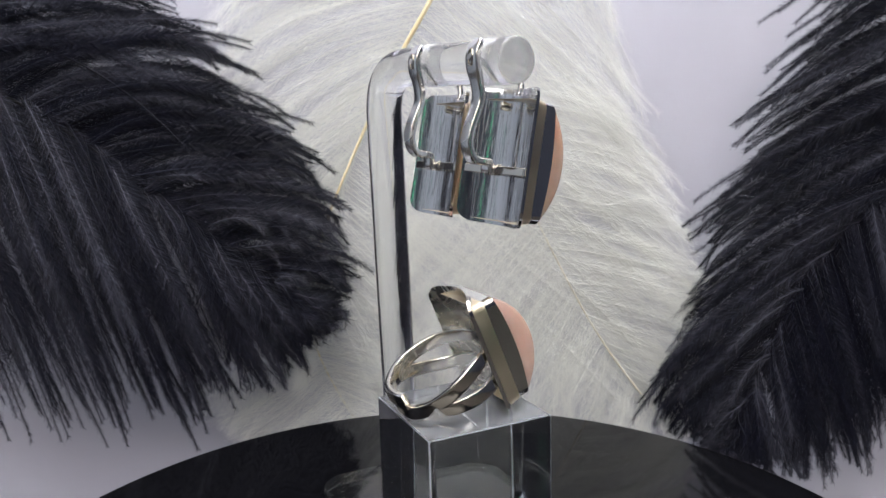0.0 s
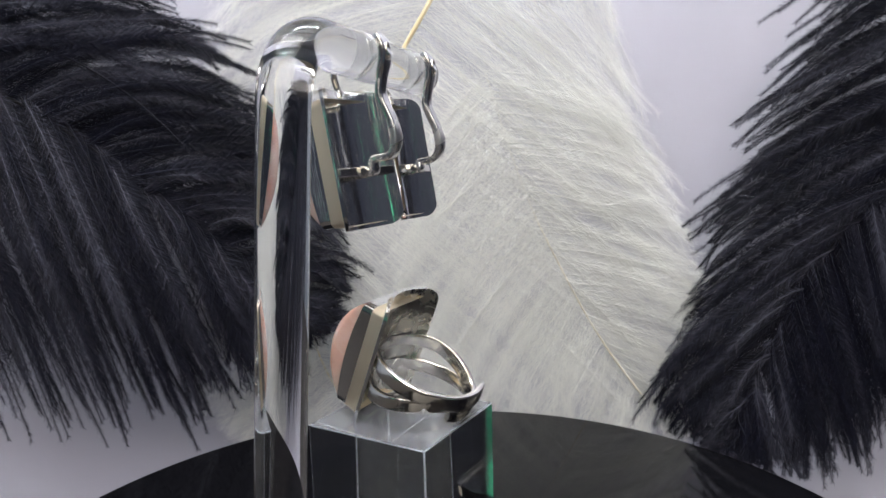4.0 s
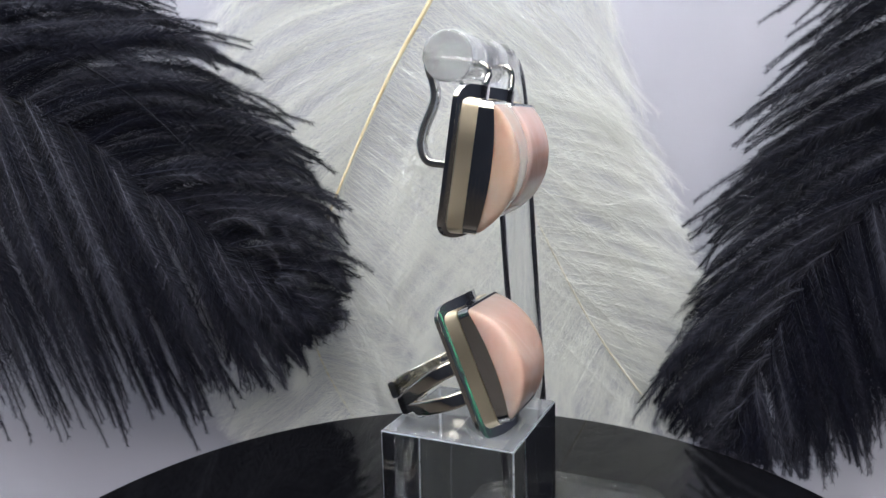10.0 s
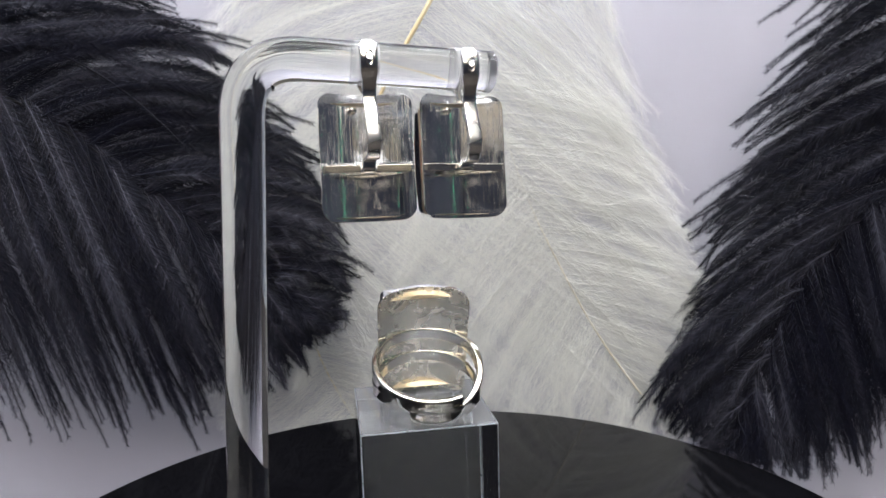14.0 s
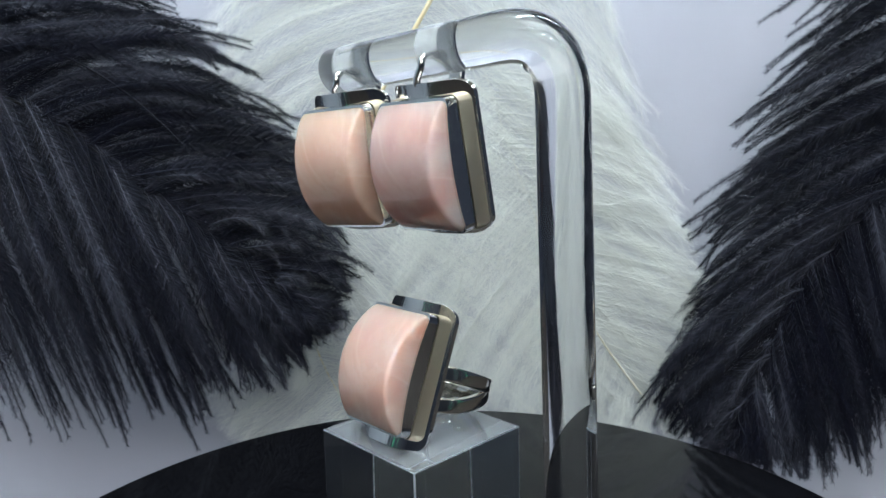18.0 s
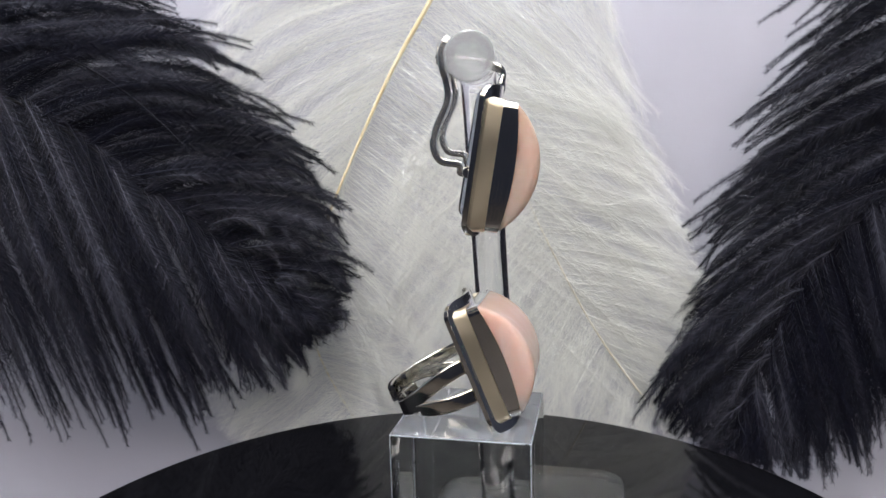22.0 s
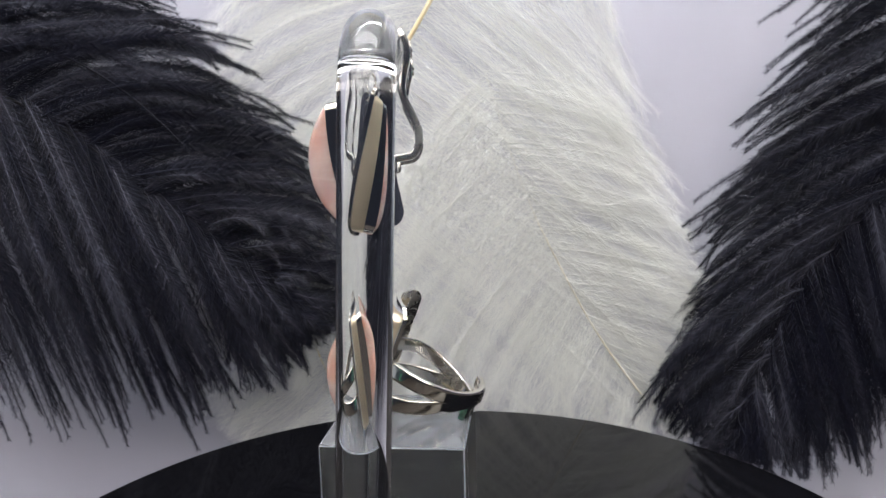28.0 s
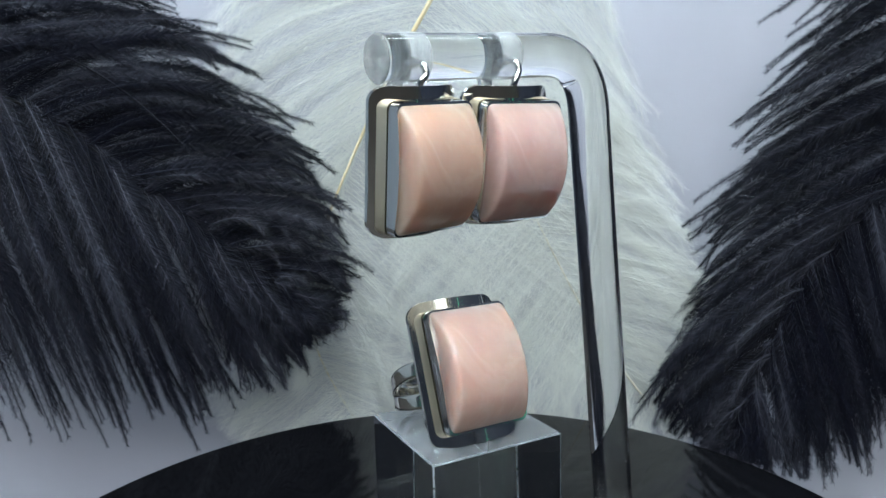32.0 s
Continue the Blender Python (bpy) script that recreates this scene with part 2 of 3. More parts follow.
def build_box():
    prof = [(-60.0, FLOOR)] + [(150.0, FLOOR)]
    for i in range(1, 13):
        a = radians(90 * i / 12)
        prof.append((150 + 35 * math.sin(a), FLOOR + 35 * (1 - math.cos(a))))
    prof.append((185.0, 330.0))
    back = [(y + 1.5 * (0.2 if z <= FLOOR + 1 else 1), z - 1.5) for y, z in prof[::-1]]
    v, f = prism(prof + back, -260, 260)
    sweep = tagged(new("backdrop", mesh_of("backdrop", v, f, PAPER)), "white paper sweep with a faint lavender cast behind the feathers", "backdrop", kind="structure")
    v, f = prism([(-1000, FLOOR - 22), (900, FLOOR - 22), (900, FLOOR - 2), (-1000, FLOOR - 2)], -800, 800)
    tagged(new("ground", mesh_of("ground", v, f, TABLE)), "dark table under the paper sweep", "table", kind="structure")
    lo, hi = FLOOR - 22, 1000
    # the rear west piece is an unseen pale reflector added for the silver
    for side, name, y0, y1, mat, says in ((-1, "wall_west", -1000, -302, DARK_WALL, "plain dark side wall of the dim room"),
                                          (-1, "reflector_west", -300, 900, PALE_REFLECTOR, "unseen pale blue wall added to give the silver light reflections"),
                                          (1, "wall_east", -1000, 900, DARK_WALL, "plain dark side wall of the dim room")):
        x = 800 * side
        v, f = prism([(y0, lo), (y1, lo), (y1, hi), (y0, hi)], x, x + 40 * side)
        tagged(new(name, mesh_of(name, v, f, mat)), says, "wall", kind="structure")
    v, f = prism([(-1040, 440), (-1000, 440), (-1000, hi), (-1040, hi)], -840, 840)
    tagged(new("wall_south", mesh_of("wall_south", v, f, WALL)), "plain cream end wall of the dim room", "wall", kind="structure")
    # unseen dark board, added so the back plates' lower halves reflect dark
    v, f = prism([(-1040, lo), (-990, lo), (-990, 438), (-1040, 438)], -840, 840)
    tagged(new("dark_board_south", mesh_of("dark_board_south", v, f, DARK_WALL)), "unseen dark board added low at the end wall to darken reflections in the plates", "wall panel", kind="structure")
    v, f = prism([(900, lo), (940, lo), (940, hi), (900, hi)], -840, 840)
    tagged(new("wall_north", mesh_of("wall_north", v, f, DARK_WALL)), "plain dark end wall of the dim room", "wall", kind="structure")
    v, f = prism([(-1040, hi), (940, hi), (940, hi + 40), (-1040, hi + 40)], -840, 840)
    tagged(new("ceiling", mesh_of("ceiling", v, f, WALL)), "plain cream ceiling of the dim room", "ceiling", kind="structure")


def build_led_bar():
    root = tagged(new("led_bar"), "slim aluminium bar with a row of bright LEDs", "lamp")
    part("housing", mesh_of("housing", *prism([(-20, 0.6), (20, 0.6), (20, 9), (-20, 9)], -175, 175), HOUSING), root, "", 0.8)
    for i in range(24):
        me = mesh_of("led", *prism([(-4, -0.8), (4, -0.8), (4, 0.5), (-4, 0.5)], -3.5, 3.5), GLOW) if i == 0 else me
        part("led", me, root, "", 0, spot((i - 11.5) * 14.0, 0, 0))
    for x in (-150, 150):
        part("hanger", mesh_of("hanger", *tube([(0, 0, 5), (0, 350, 537)], 1.5, 8), HOUSING), root, "", 0, spot(x, 0, 0))
    root.matrix_basis = spot(0, -200, 370, 33)


def build_light_strip(side):
    root = tagged(new("light_strip"), "thin green glowing strip up the side wall", "light strip", "pair of green strips")
    part("channel", mesh_of("channel", *prism([(-9, 0), (9, 0), (9, 900), (-9, 900)], 0, -6 * side), HOUSING), root)
    part("strip", mesh_of("strip", *prism([(-6, 20), (6, 20), (6, 880), (-6, 880)], -6.2 * side, -9 * side), GREEN_GLOW), root, "green glowing diffuser")
    root.matrix_basis = spot(799.5 * side, -480, FLOOR - 1)


build_box()
build_led_bar()
build_light_strip(-1)
build_light_strip(1)


# ---- turntable ----
def build_turntable():
    root = tagged(new("turntable"), "round turntable with a glossy black top plate", "turntable")
    prof = [(0.5, -5), (102.5, -5), (103.6, -4.4), (104.2, -3.2), (104.2, -1.2), (103.8, -0.35), (103.2, 0), (102.8, 0), (60, 0), (0.5, 0)]
    part("top_plate", mesh_of("top_plate", *lathe(prof, 160), GLOSS_BLACK, 18), root, "polished black acrylic disc")
    base = [(0.5, FLOOR + 0.2), (78, FLOOR + 0.2), (80, FLOOR + 2), (80, -12), (74, -5.2), (0.5, -5.2)]
    part("base_drum", mesh_of("base_drum", *lathe(base, 96), MATT_BLACK, 40), root, "matt black plastic drum")
    return root


# ---- clear stand: upright, bend and arm on a foot plate ----
ARM_YAW = math.atan2(6.4, 45.6)
ARM_END = Vector((-13.9, -10.0, 103.6))
ARM_DIR = Vector((math.cos(ARM_YAW), math.sin(ARM_YAW), 0.06)).normalized()
ROD_FOOT = Vector((37.4, -7.6, 3.0))
ROD_R = 3.9
HOLES = (-8.0, 10.6)          # where the ear wires pass, along x


def on_arm(x):
    return ARM_END + ARM_DIR * ((x - ARM_END.x) / ARM_DIR.x)


def build_stand():
    root = tagged(new("earring_stand"), "clear acrylic L-shaped rod stand for earrings on a rounded foot plate", "jewellery stand")
    corner = on_arm(31.7)
    up = (corner - ROD_FOOT).normalized()
    r = 10.5
    path = [ROD_FOOT.lerp(corner, 0.0), ROD_FOOT.lerp(corner, 0.3), ROD_FOOT.lerp(corner, 0.6), corner - up * (r + 1)]
    a, b = corner - up * r, corner - ARM_DIR * r
    for i in range(0, 15):
        t = i / 14
        path.append(a * (1 - t) ** 2 + corner * 2 * t * (1 - t) + b * t * t)
    path.append(corner - ARM_DIR * (r + 1))
    rad = [ROD_R] * len(path)
    path += [on_arm(16), on_arm(0)]
    rad += [ROD_R] * 2
    path += [ARM_END + ARM_DIR * 0.4, ARM_END]
    rad += [ROD_R, ROD_R - 0.35]
    rod = part("rod", mesh_of("rod", *tube(path, rad, 48), ACRYLIC, 40), root, "bent clear acrylic rod")
    solid = rod.data
    solid.materials.append(ACRYLIC_FROST)
    for poly in solid.polygons:
        if poly.normal.dot(ARM_DIR) < -0.6 and (poly.center / MM - ARM_END).length < 4.5:
            poly.material_index = 1
    foot = [(x + 37.0, y - 13.5) for x, y in rounded(41, 45, 7)]
    part("foot_plate", mesh_of("foot_plate", *slab(foot, 0.05, 4.0), ACRYLIC, 40), root, "flat clear acrylic foot plate with rounded corners", 0.5)
    for x in HOLES:
        ends = [on_arm(x - 2.15), on_arm(x - 2.0), on_arm(x + 2.0), on_arm(x + 2.15)]
        shell = tube(ends, [ROD_R + 0.12, ROD_R + 0.2, ROD_R + 0.2, ROD_R + 0.12], 48)
        bore = tube(ends[::-1], [ROD_R + 0.05] * 4, 48)
        v, f = joined((shell[0], shell[1][:-2]), (bore[0], bore[1][:-2]))
        n = len(shell[0])
        f += [(j, (j + 1) % 48, n + 144 + (j + 1) % 48, n + 144 + j) for j in range(48)]
        f += [(144 + j, 144 + (j + 1) % 48, n + (j + 1) % 48, n + j) for j in range(48)]
        part("sleeve", mesh_of("sleeve", v, f, FILM, 40), root, "clear soft film sleeve round the arm")
    pinch = (up + ARM_DIR).normalized()
    bend = corner - (up + ARM_DIR) * (r / 4) - pinch * (ROD_R - 0.1)
    across = up.cross(ARM_DIR).normalized()
    fold = [bend + across * q + pinch * (0.12 * q * q) for q in (-2.2, -1.5, -0.7, 0, 0.7, 1.5, 2.2)]
    part("bend_crease", mesh_of("bend_crease", *tube(fold, [0.12, 0.35, 0.5, 0.55, 0.5, 0.35, 0.12], 12), ACRYLIC, 60), root, "pinched fold inside the bend")
    collar = lathe([(ROD_R + 1.3, 4.02), (ROD_R + 1.0, 4.5), (ROD_R + 0.25, 5.2), (ROD_R + 0.06, 6.2), (ROD_R + 0.05, 4.02)], 40)
    part("glue_collar", mesh_of("glue_collar", *collar, ACRYLIC), root, "", 0, spot(37.35, -7.55, 0))
    return root


# ---- acrylic block ----
BLOCK_X, BLOCK_Y, BLOCK_H = 2.23, -6.15, 40.0


def build_block():
    root = tagged(new("display_block"), "clear scuffed acrylic block standing on the black disc", "display block")
    v, f = slab(rounded(25.1, 25.1, 0.25, 2), 0.05, BLOCK_H)
    body = mesh_of("body", v, f, ACRYLIC_BLOCK, 20)
    body.materials.append(ACRYLIC_TOP)
    for poly in body.polygons:
        poly.material_index = 1 if poly.normal.z > 0.9 else 0
    body.materials.append(ACRYLIC_EDGE)
    ob = part("body", body, root, "", 0.3)
    ob.modifiers["bevel"].material = 2
    return root


# ---- jewellery ----
def curved_plate(w, h, r, sag, thick, cols=36, rows=10):
    """A sheet with rounded corners, bent so that its middle bulges to the front (-y)."""
    def edge(x):
        over = abs(x) - (w / 2 - r)
        return h / 2 if over <= 0 else h / 2 - r + math.sqrt(max(r * r - over * over, 0))
    xs = [-w / 2 * math.cos(math.pi * i / cols) for i in range(cols + 1)]
    verts, faces = [], []
    for side in (0, 1):
        for x in xs:
            e = edge(x)
            for j in range(rows + 1):
                y = -sag * (1 - (2 * x / w) ** 2) + side * thick
                verts.append((x, y, e * (2 * j / rows - 1)))
    n = rows + 1
    half = (cols + 1) * n
    for i in range(cols):
        for j in range(rows):
            a = i * n + j
            faces.append((a, a + 1, a + n + 1, a + n))
            faces.append((half + a, half + a + n, half + a + n + 1, half + a + 1))
        for j in (0, rows):
            a = i * n + j
            faces.append((a, a + n, half + a + n, half + a))
    for i in (0, cols):
        for j in range(rows):
            a = i * n + j
            faces.append((a, half + a, half + a + 1, a + 1))
    return verts, faces


def pillow(w, h, y0, y1, bulge, corner, side=0, nx=26, nz=34):
    """A block domed from top to bottom with rounded corners. side: power by which its long sides are rounded over."""
    radius = (h * h / 4 + bulge * bulge) / (2 * bulge)
    verts, faces = [], []
    for j in range(nz + 1):
        z = h / 2 * math.sin(math.pi * (j / nz - 0.5))
        arc = math.sqrt(max(radius * radius - z * z, 0)) - (radius - bulge)
        over = max(0.0, abs(z) - (h / 2 - corner))
        half = w / 2 - corner + math.sqrt(max(corner * corner - over * over, 0))
        for i in range(nx + 1):
            q = math.sin(math.pi * (i / nx - 0.5))
            k = max(0.0, 1 - abs(q) ** side) ** 0.6 if side else 1.0
            verts.append((half * q, y1 - arc * k, z))
    n = nx + 1
    faces += [(j * n + i, j * n + i + 1, (j + 1) * n + i + 1, (j + 1) * n + i) for j in range(nz) for i in range(nx)]
    rim = [i for i in range(n)] + [(j + 1) * n - 1 for j in range(1, nz + 1)] + [nz * n + i for i in range(nx - 1, -1, -1)] + [j * n for j in range(nz - 1, 0, -1)]
    k = len(verts)
    m = len(rim)
    faces += [(rim[i], rim[(i + 1) % m], k + (i + 1) % m, k + i) for i in range(m)]
    if callable(y0):
        verts += [(verts[i][0], y0(verts[i][0]), verts[i][2]) for i in rim]
    else:
        verts += [(verts[i][0], y0, verts[i][2]) for i in rim]
        faces.append(tuple(range(k, k + m)))
    return verts, faces


def setting(root, m, w, h, sw, sh, sag, front, bulge, quartz, ox=0.0, oz=0.0, brushed=False):
    """Bent plate, bezel and domed stone, all turned by m. front: how far the stone's ends stand before the plate's edges."""
    sheet = mesh_of("back_plate", *curved_plate(w, h, 2.6, sag, 0.75), SILVER, 30)
    sheet.materials.append(SILVER_SATIN if brushed else SILVER_BACK)
    for poly in sheet.polygons:
        poly.material_index = 1 if poly.normal.y > 0.3 else 0
    part("back_plate", sheet, root, "polished bent silver back plate", 0.12, m)
    seat = m @ spot(ox, 0, oz)

    def base(x):
        return 0.4 - sag * (1 - min(1, abs(2 * (x + ox) / w)) ** 2)

    foot = [(x, -y) for x, y in rounded(sw + 1.7, sh + 1.4, 1.4)]
    lip = [(x, -y) for x, y in rounded(sw + 1.1, sh + 0.95, 1.3)]
    k = len(foot)
    cone = [(x, base(x), z) for x, z in foot] + [(x, min(-3.1, base(x) - 0.6), z) for x, z in lip]
    walls = [(i, (i + 1) % k, k + (i + 1) % k, k + i) for i in range(k)]
    part("collar", mesh_of("collar", cone, walls, SILVER_WARM, 30), root, "sloped warm silver collar", 0.1, seat)
    outer = pillow(sw + 0.8, sh + 0.8, base, -front, 1.1, 1.3)
    rim = part("bezel", mesh_of("bezel", *outer, SILVER, 30), root, "plain silver bezel", 0.15, seat)
    part("stone", mesh_of("stone", *pillow(sw, sh, -front + 0.6, -front - 0.3, bulge, 0.9, 24, 44), quartz, 60), rim, "domed pink rose quartz")


def build_ring():
    root = tagged(new("ring"), "silver ring with a domed rose quartz resting on the block", "ring")
    lean = spot(0, 0, 0, -21.6)
    setting(root, lean @ spot(0, 0, -0.5), 17.5, 25.2, 14.4, 20.2, 3.2, 5.1, 5.2, QUARTZ_RING, 0.2, 0.1, True)
    # split shank in the plane across the plate, open and lapped at the back
    rad, cy, bands = 9.85, 7.0, {}
    for hand, lap in ((1, 1.45), (-1, -1.45)):
        strips = []
        for branch in (1, -1):
            path, last = [], math.pi + 0.46
            for i in range(49):
                a = last * i / 48
                join = min(max((a / math.pi - 0.30) / 0.55, 0), 1)
                join = join * join * (3 - 2 * join)
                u = branch * 2.75 * (1 - join) + (lap + branch * 0.2) * join - 1.7
                r = rad + (0.55 if hand > 0 else -0.35) * max(0, a / math.pi - 0.82) * 4
                path.append((hand * r * math.sin(a), cy - r * math.cos(a), u))
            strips.append(tube(path, 1, 20, (2.7, 1.15), (0, 0, 1)))
        bands[hand] = part("shank", mesh_of("shank", *joined(*strips), SILVER_WORN, 40), root, "split silver band with a hallmarked lapped end", 0, lean)
    for hand, lap, shift in ((1, 1.45, 0.45), (-1, -1.45, -0.25)):
        pits = []
        for i in range(9):
            for j in range(5):
                a = math.pi + 0.05 * (i - 3.5) + 0.012 * (j % 2)
                r = rad + shift + 0.60
                x, y, u = hand * r * math.sin(a), cy - r * math.cos(a), lap - 1.7 + 0.42 * (j - 2)
                pits.append(tube([(x, y, u - 0.13), (x, y, u + 0.13)], 0.10, 6))
        part("stamped_patch", mesh_of("stamped_patch", *joined(*pits), SILVER, 60), bands[hand], "rough stamped patch on the band's lapped end")
    marks = []
    for i in range(9):
        a, tall = (i - 4) * 0.055, 0.55 if i % 3 else 0.8
        inner = rad - 0.60
        x, y = inner * math.sin(a), cy - inner * math.cos(a)
        v, f = prism([(y - 0.08, 1.05 - tall), (y + 0.06, 1.05 - tall), (y + 0.06, 1.05 + tall), (y - 0.08, 1.05 + tall)], x - 0.14, x + 0.14)
        marks.append((v, f))
    part("hallmark", mesh_of("hallmark", *joined(*marks), SILVER, 30), bands[1], "row of tiny stamped hallmark bars")
    return root


def build_earring(name, label, w, h, sw, sh, yaw, lean, roll, quartz, base, x_arm):
    """base: the plate's middle; x_arm: where its wire passes the arm."""
    root = tagged(new(name), label, "earring", "pair of earrings")
    m = spot(0, 0, 0, lean, roll, yaw)
    setting(root, m, w, h, sw, sh, 3.2, 5.2, 4.9, quartz, 0.3, -0.6)
    c = on_arm(x_arm) - Vector(base)
    turn = Matrix.Rotation(ARM_YAW, 3, "Z")

    def rel(back, z, side=0.0):
        return turn @ Vector((side, back, z)) + c

    side = turn @ Vector((1, 0, 0))
    top = m.to_3x3() @ Vector((0, -2.5, h / 2 - 1.2))
    top.x = c.x - 0.2
    wire = spline([top, top + Vector((0, -0.5, 1.6)), rel(-5.1, -3.0), rel(-4.7, -1.7), rel(-3.2, -1.0), rel(0, -0.4), rel(3.2, 0.1), rel(4.6, 0.35), rel(5.5, 0.7)], 48)
    part("ear_wire", mesh_of("ear_wire", *tube(wire, 0.58, 14), SILVER), root, "polished silver ear wire")
    hinge = m.to_3x3() @ Vector((0, 0, -2.4))
    hinge = Vector((c.x, hinge.y + 0.4, hinge.z))
    lever = spline([rel(3.3, 3.3), rel(4.2, 2.2), rel(4.65, 0.7), rel(4.55, -1.2), rel(4.0, -3.4), rel(3.8, -6.5), rel(5.6, -10.6), rel(6.3, -13.6), rel(5.2, -16.2), rel(2.2, -16.9), hinge + Vector((0, 1.3, 0)), hinge], 66)
    wide = []
    for i in range(67):
        k = min(max((i / 66 - 0.27) / 0.12, 0), 1)
        tip = min(1, 0.62 + i * 0.10)
        wide.append(3.2 * tip + (2.5 - 3.2 * tip) * k * k * (3 - 2 * k))
    bow = part("clasp_lever", mesh_of("clasp_lever", *tube(lever, 1, 20, (wide, 1.3), side), SILVER_SCUFFED, 40), root, "bowed silver clasp lever with a slotted head")
    oval = [rel(5.3 - 0.12 * math.sin(q), 0.6 + 1.35 * math.sin(q), 0.6 * math.cos(q)) for q in (2 * math.pi * i / 20 for i in range(21))]
    part("slot_rim", mesh_of("slot_rim", *tube(oval, 0.17, 8), SILVER_WORN, 60), bow, "raised rim of the clasp's slot")
    bar = m @ spot(0, 0, -2.4)
    part("hinge_bar", mesh_of("hinge_bar", *prism([(0.1, -0.7), (0.75, -0.7), (0.75, 0.7), (0.1, 0.7)], -w / 2 + 0.7, w / 2 - 0.7), SILVER_WORN), root, "flat silver cross bar", 0.12, bar)
    knuckle = hinge
    part("knuckle", mesh_of("knuckle", *tube([knuckle - side * 1.6, knuckle + side * 1.6], 1.0, 16), SILVER_WORN, 40), root, "", 0.15)
    post = m.to_3x3() @ Vector((2.2, -1.8, h / 2 - 3.0))
    part("solder_bead", mesh_of("solder_bead", *lathe([(0.1, -0.8), (0.6, -0.6), (0.85, 0), (0.6, 0.6), (0.1, 0.8)], 14), SILVER_WORN, 60), root, "", 0, Matrix.Translation(post * MM))
    return root


EAR_A = (-7.9, -9.3, 88.1)
EAR_B = (10.6, -6.8, 88.5)
turntable = build_turntable()
stand = build_stand()
block = build_block()
ring = build_ring()
ear_a = build_earring("earring", "silver earring with peach rose quartz near the arm's open end", 16.9, 23.9, 13.9, 19.9, 11.5, 9.5, -2.5, QUARTZ_PEACH, EAR_A, HOLES[0])
ear_b = build_earring("earring", "silver earring with a pinker rose quartz beside the upright rod", 17.4, 23.9, 14.4, 19.9, 2.2, 10.5, -0.5, QUARTZ_PINK, EAR_B, HOLES[1])


# ---- feathers ----
def curve_at(pts, s):
    """A point of an even polyline-like smooth curve, s from 0 to 1."""
    k = max(0.0, min(1.0, s)) * (len(pts) - 1)
    i = min(int(k), len(pts) - 2)
    return pts[i].lerp(pts[i + 1], k - i)


def barb_mesh(name, p0, p1, p2, depth, style, rng, mat, lift, wave):
    """One barb: a curved shaft with a fringe of fine barbules on both sides, tapering to the tip."""
    p0, p1, p2 = (np.array((q.x, q.y)) for q in (p0, p1, p2))
    length = 0.55 * (np.linalg.norm(p1 - p0) + np.linalg.norm(p2 - p1))

    def along(t):
        t = t[:, None]
        q = p0 * (1 - t) ** 2 + p1 * 2 * t * (1 - t) + p2 * t * t
        d = (p1 - p0) * (1 - t) + (p2 - p1) * t
        d = d / np.linalg.norm(d, axis=1, keepdims=True)
        side = np.stack([-d[:, 1], d[:, 0]], 1)
        q = q + side * (wave[0] * t * np.sin(wave[1] + wave[2] * t))
        return q, d, side, depth - lift * np.sin(t[:, 0] * math.pi * 0.8)

    def put(q, y):
        return np.stack([q[:, 0], y, q[:, 1]], 1)

    n = max(10, int(length / 4))
    t = np.linspace(0, 1, n + 1)
    q, d, side, y = along(t)
    wd = style["core"] * (1 - t) ** 0.8 + 0.03
    ring = [put(q - side * wd[:, None], y), put(q, y - wd * 0.5), put(q + side * wd[:, None], y), put(q, y + wd * 0.5)]
    verts = [np.stack(ring, 1).reshape(-1, 3)]
    i, j = np.meshgrid(np.arange(n), np.arange(4), indexing="ij")
    k = (j + 1) % 4
    a, b, c, e = 4 * i + j, 4 * i + k, 4 * i + 4 + k, 4 * i + 4 + j
    tris = [np.stack([a, b, c], -1).reshape(-1, 3), np.stack([a, c, e], -1).reshape(-1, 3)]
    count = max(8, int(length / style["step"]))
    start = 4 * (n + 1)
    for hand in (-1, 1):
        t = np.clip(0.02 + 0.98 * (np.arange(count) + rng.random(count)) / count, 0, 1)
        q, d, side, y0 = along(t)
        taper = (1 - np.maximum(0, t - 0.7) / 0.3 * 0.6) * np.minimum(1, 0.8 + t * 2)
        ln = style["fluff"] * taper * (0.55 + 0.8 * rng.random(count))
        lean = style["lean"] * (0.7 + 0.6 * rng.random(count)) + 0.7 * t
        w = d * lean[:, None] + side * hand
        w /= np.linalg.norm(w, axis=1, keepdims=True)
        tip = w + d * style["curl"]
        tip /= np.linalg.norm(tip, axis=1, keepdims=True)
        wide = d * (style["hair"] * (0.7 + 0.6 * rng.random(count)))[:, None]
        rise = (rng.random(count) - 0.55) * ln * style["rise"]
        mid, end = q + w * (ln * 0.5)[:, None], q + w * (ln * 0.5)[:, None] + tip * (ln * 0.5)[:, None]
        f = start + (3 if style["plain"] else 5) * np.arange(count)[:, None]
        if style["plain"]:
            verts.append(np.stack([put(q - wide, y0), put(q + wide, y0 - 0.03), put(end, y0 + rise)], 1).reshape(-1, 3))
            tris.append(f + [0, 1, 2])
            start += 3 * count
            continue
        five = np.stack([put(q - wide, y0), put(q + wide, y0 - 0.03), put(mid + wide * 0.8, y0 + rise * 0.5 - 0.02), put(mid - wide * 0.8, y0 + rise * 0.5), put(end, y0 + rise)], 1)
        verts.append(five.reshape(-1, 3))
        tris.append(np.concatenate([f + [0, 1, 2], f + [0, 2, 3], f + [3, 2, 4]]))
        start += 5 * count
    verts, tris = np.concatenate(verts) * MM, np.concatenate(tris)
    me = bpy.data.meshes.new(name)
    me.vertices.add(len(verts))
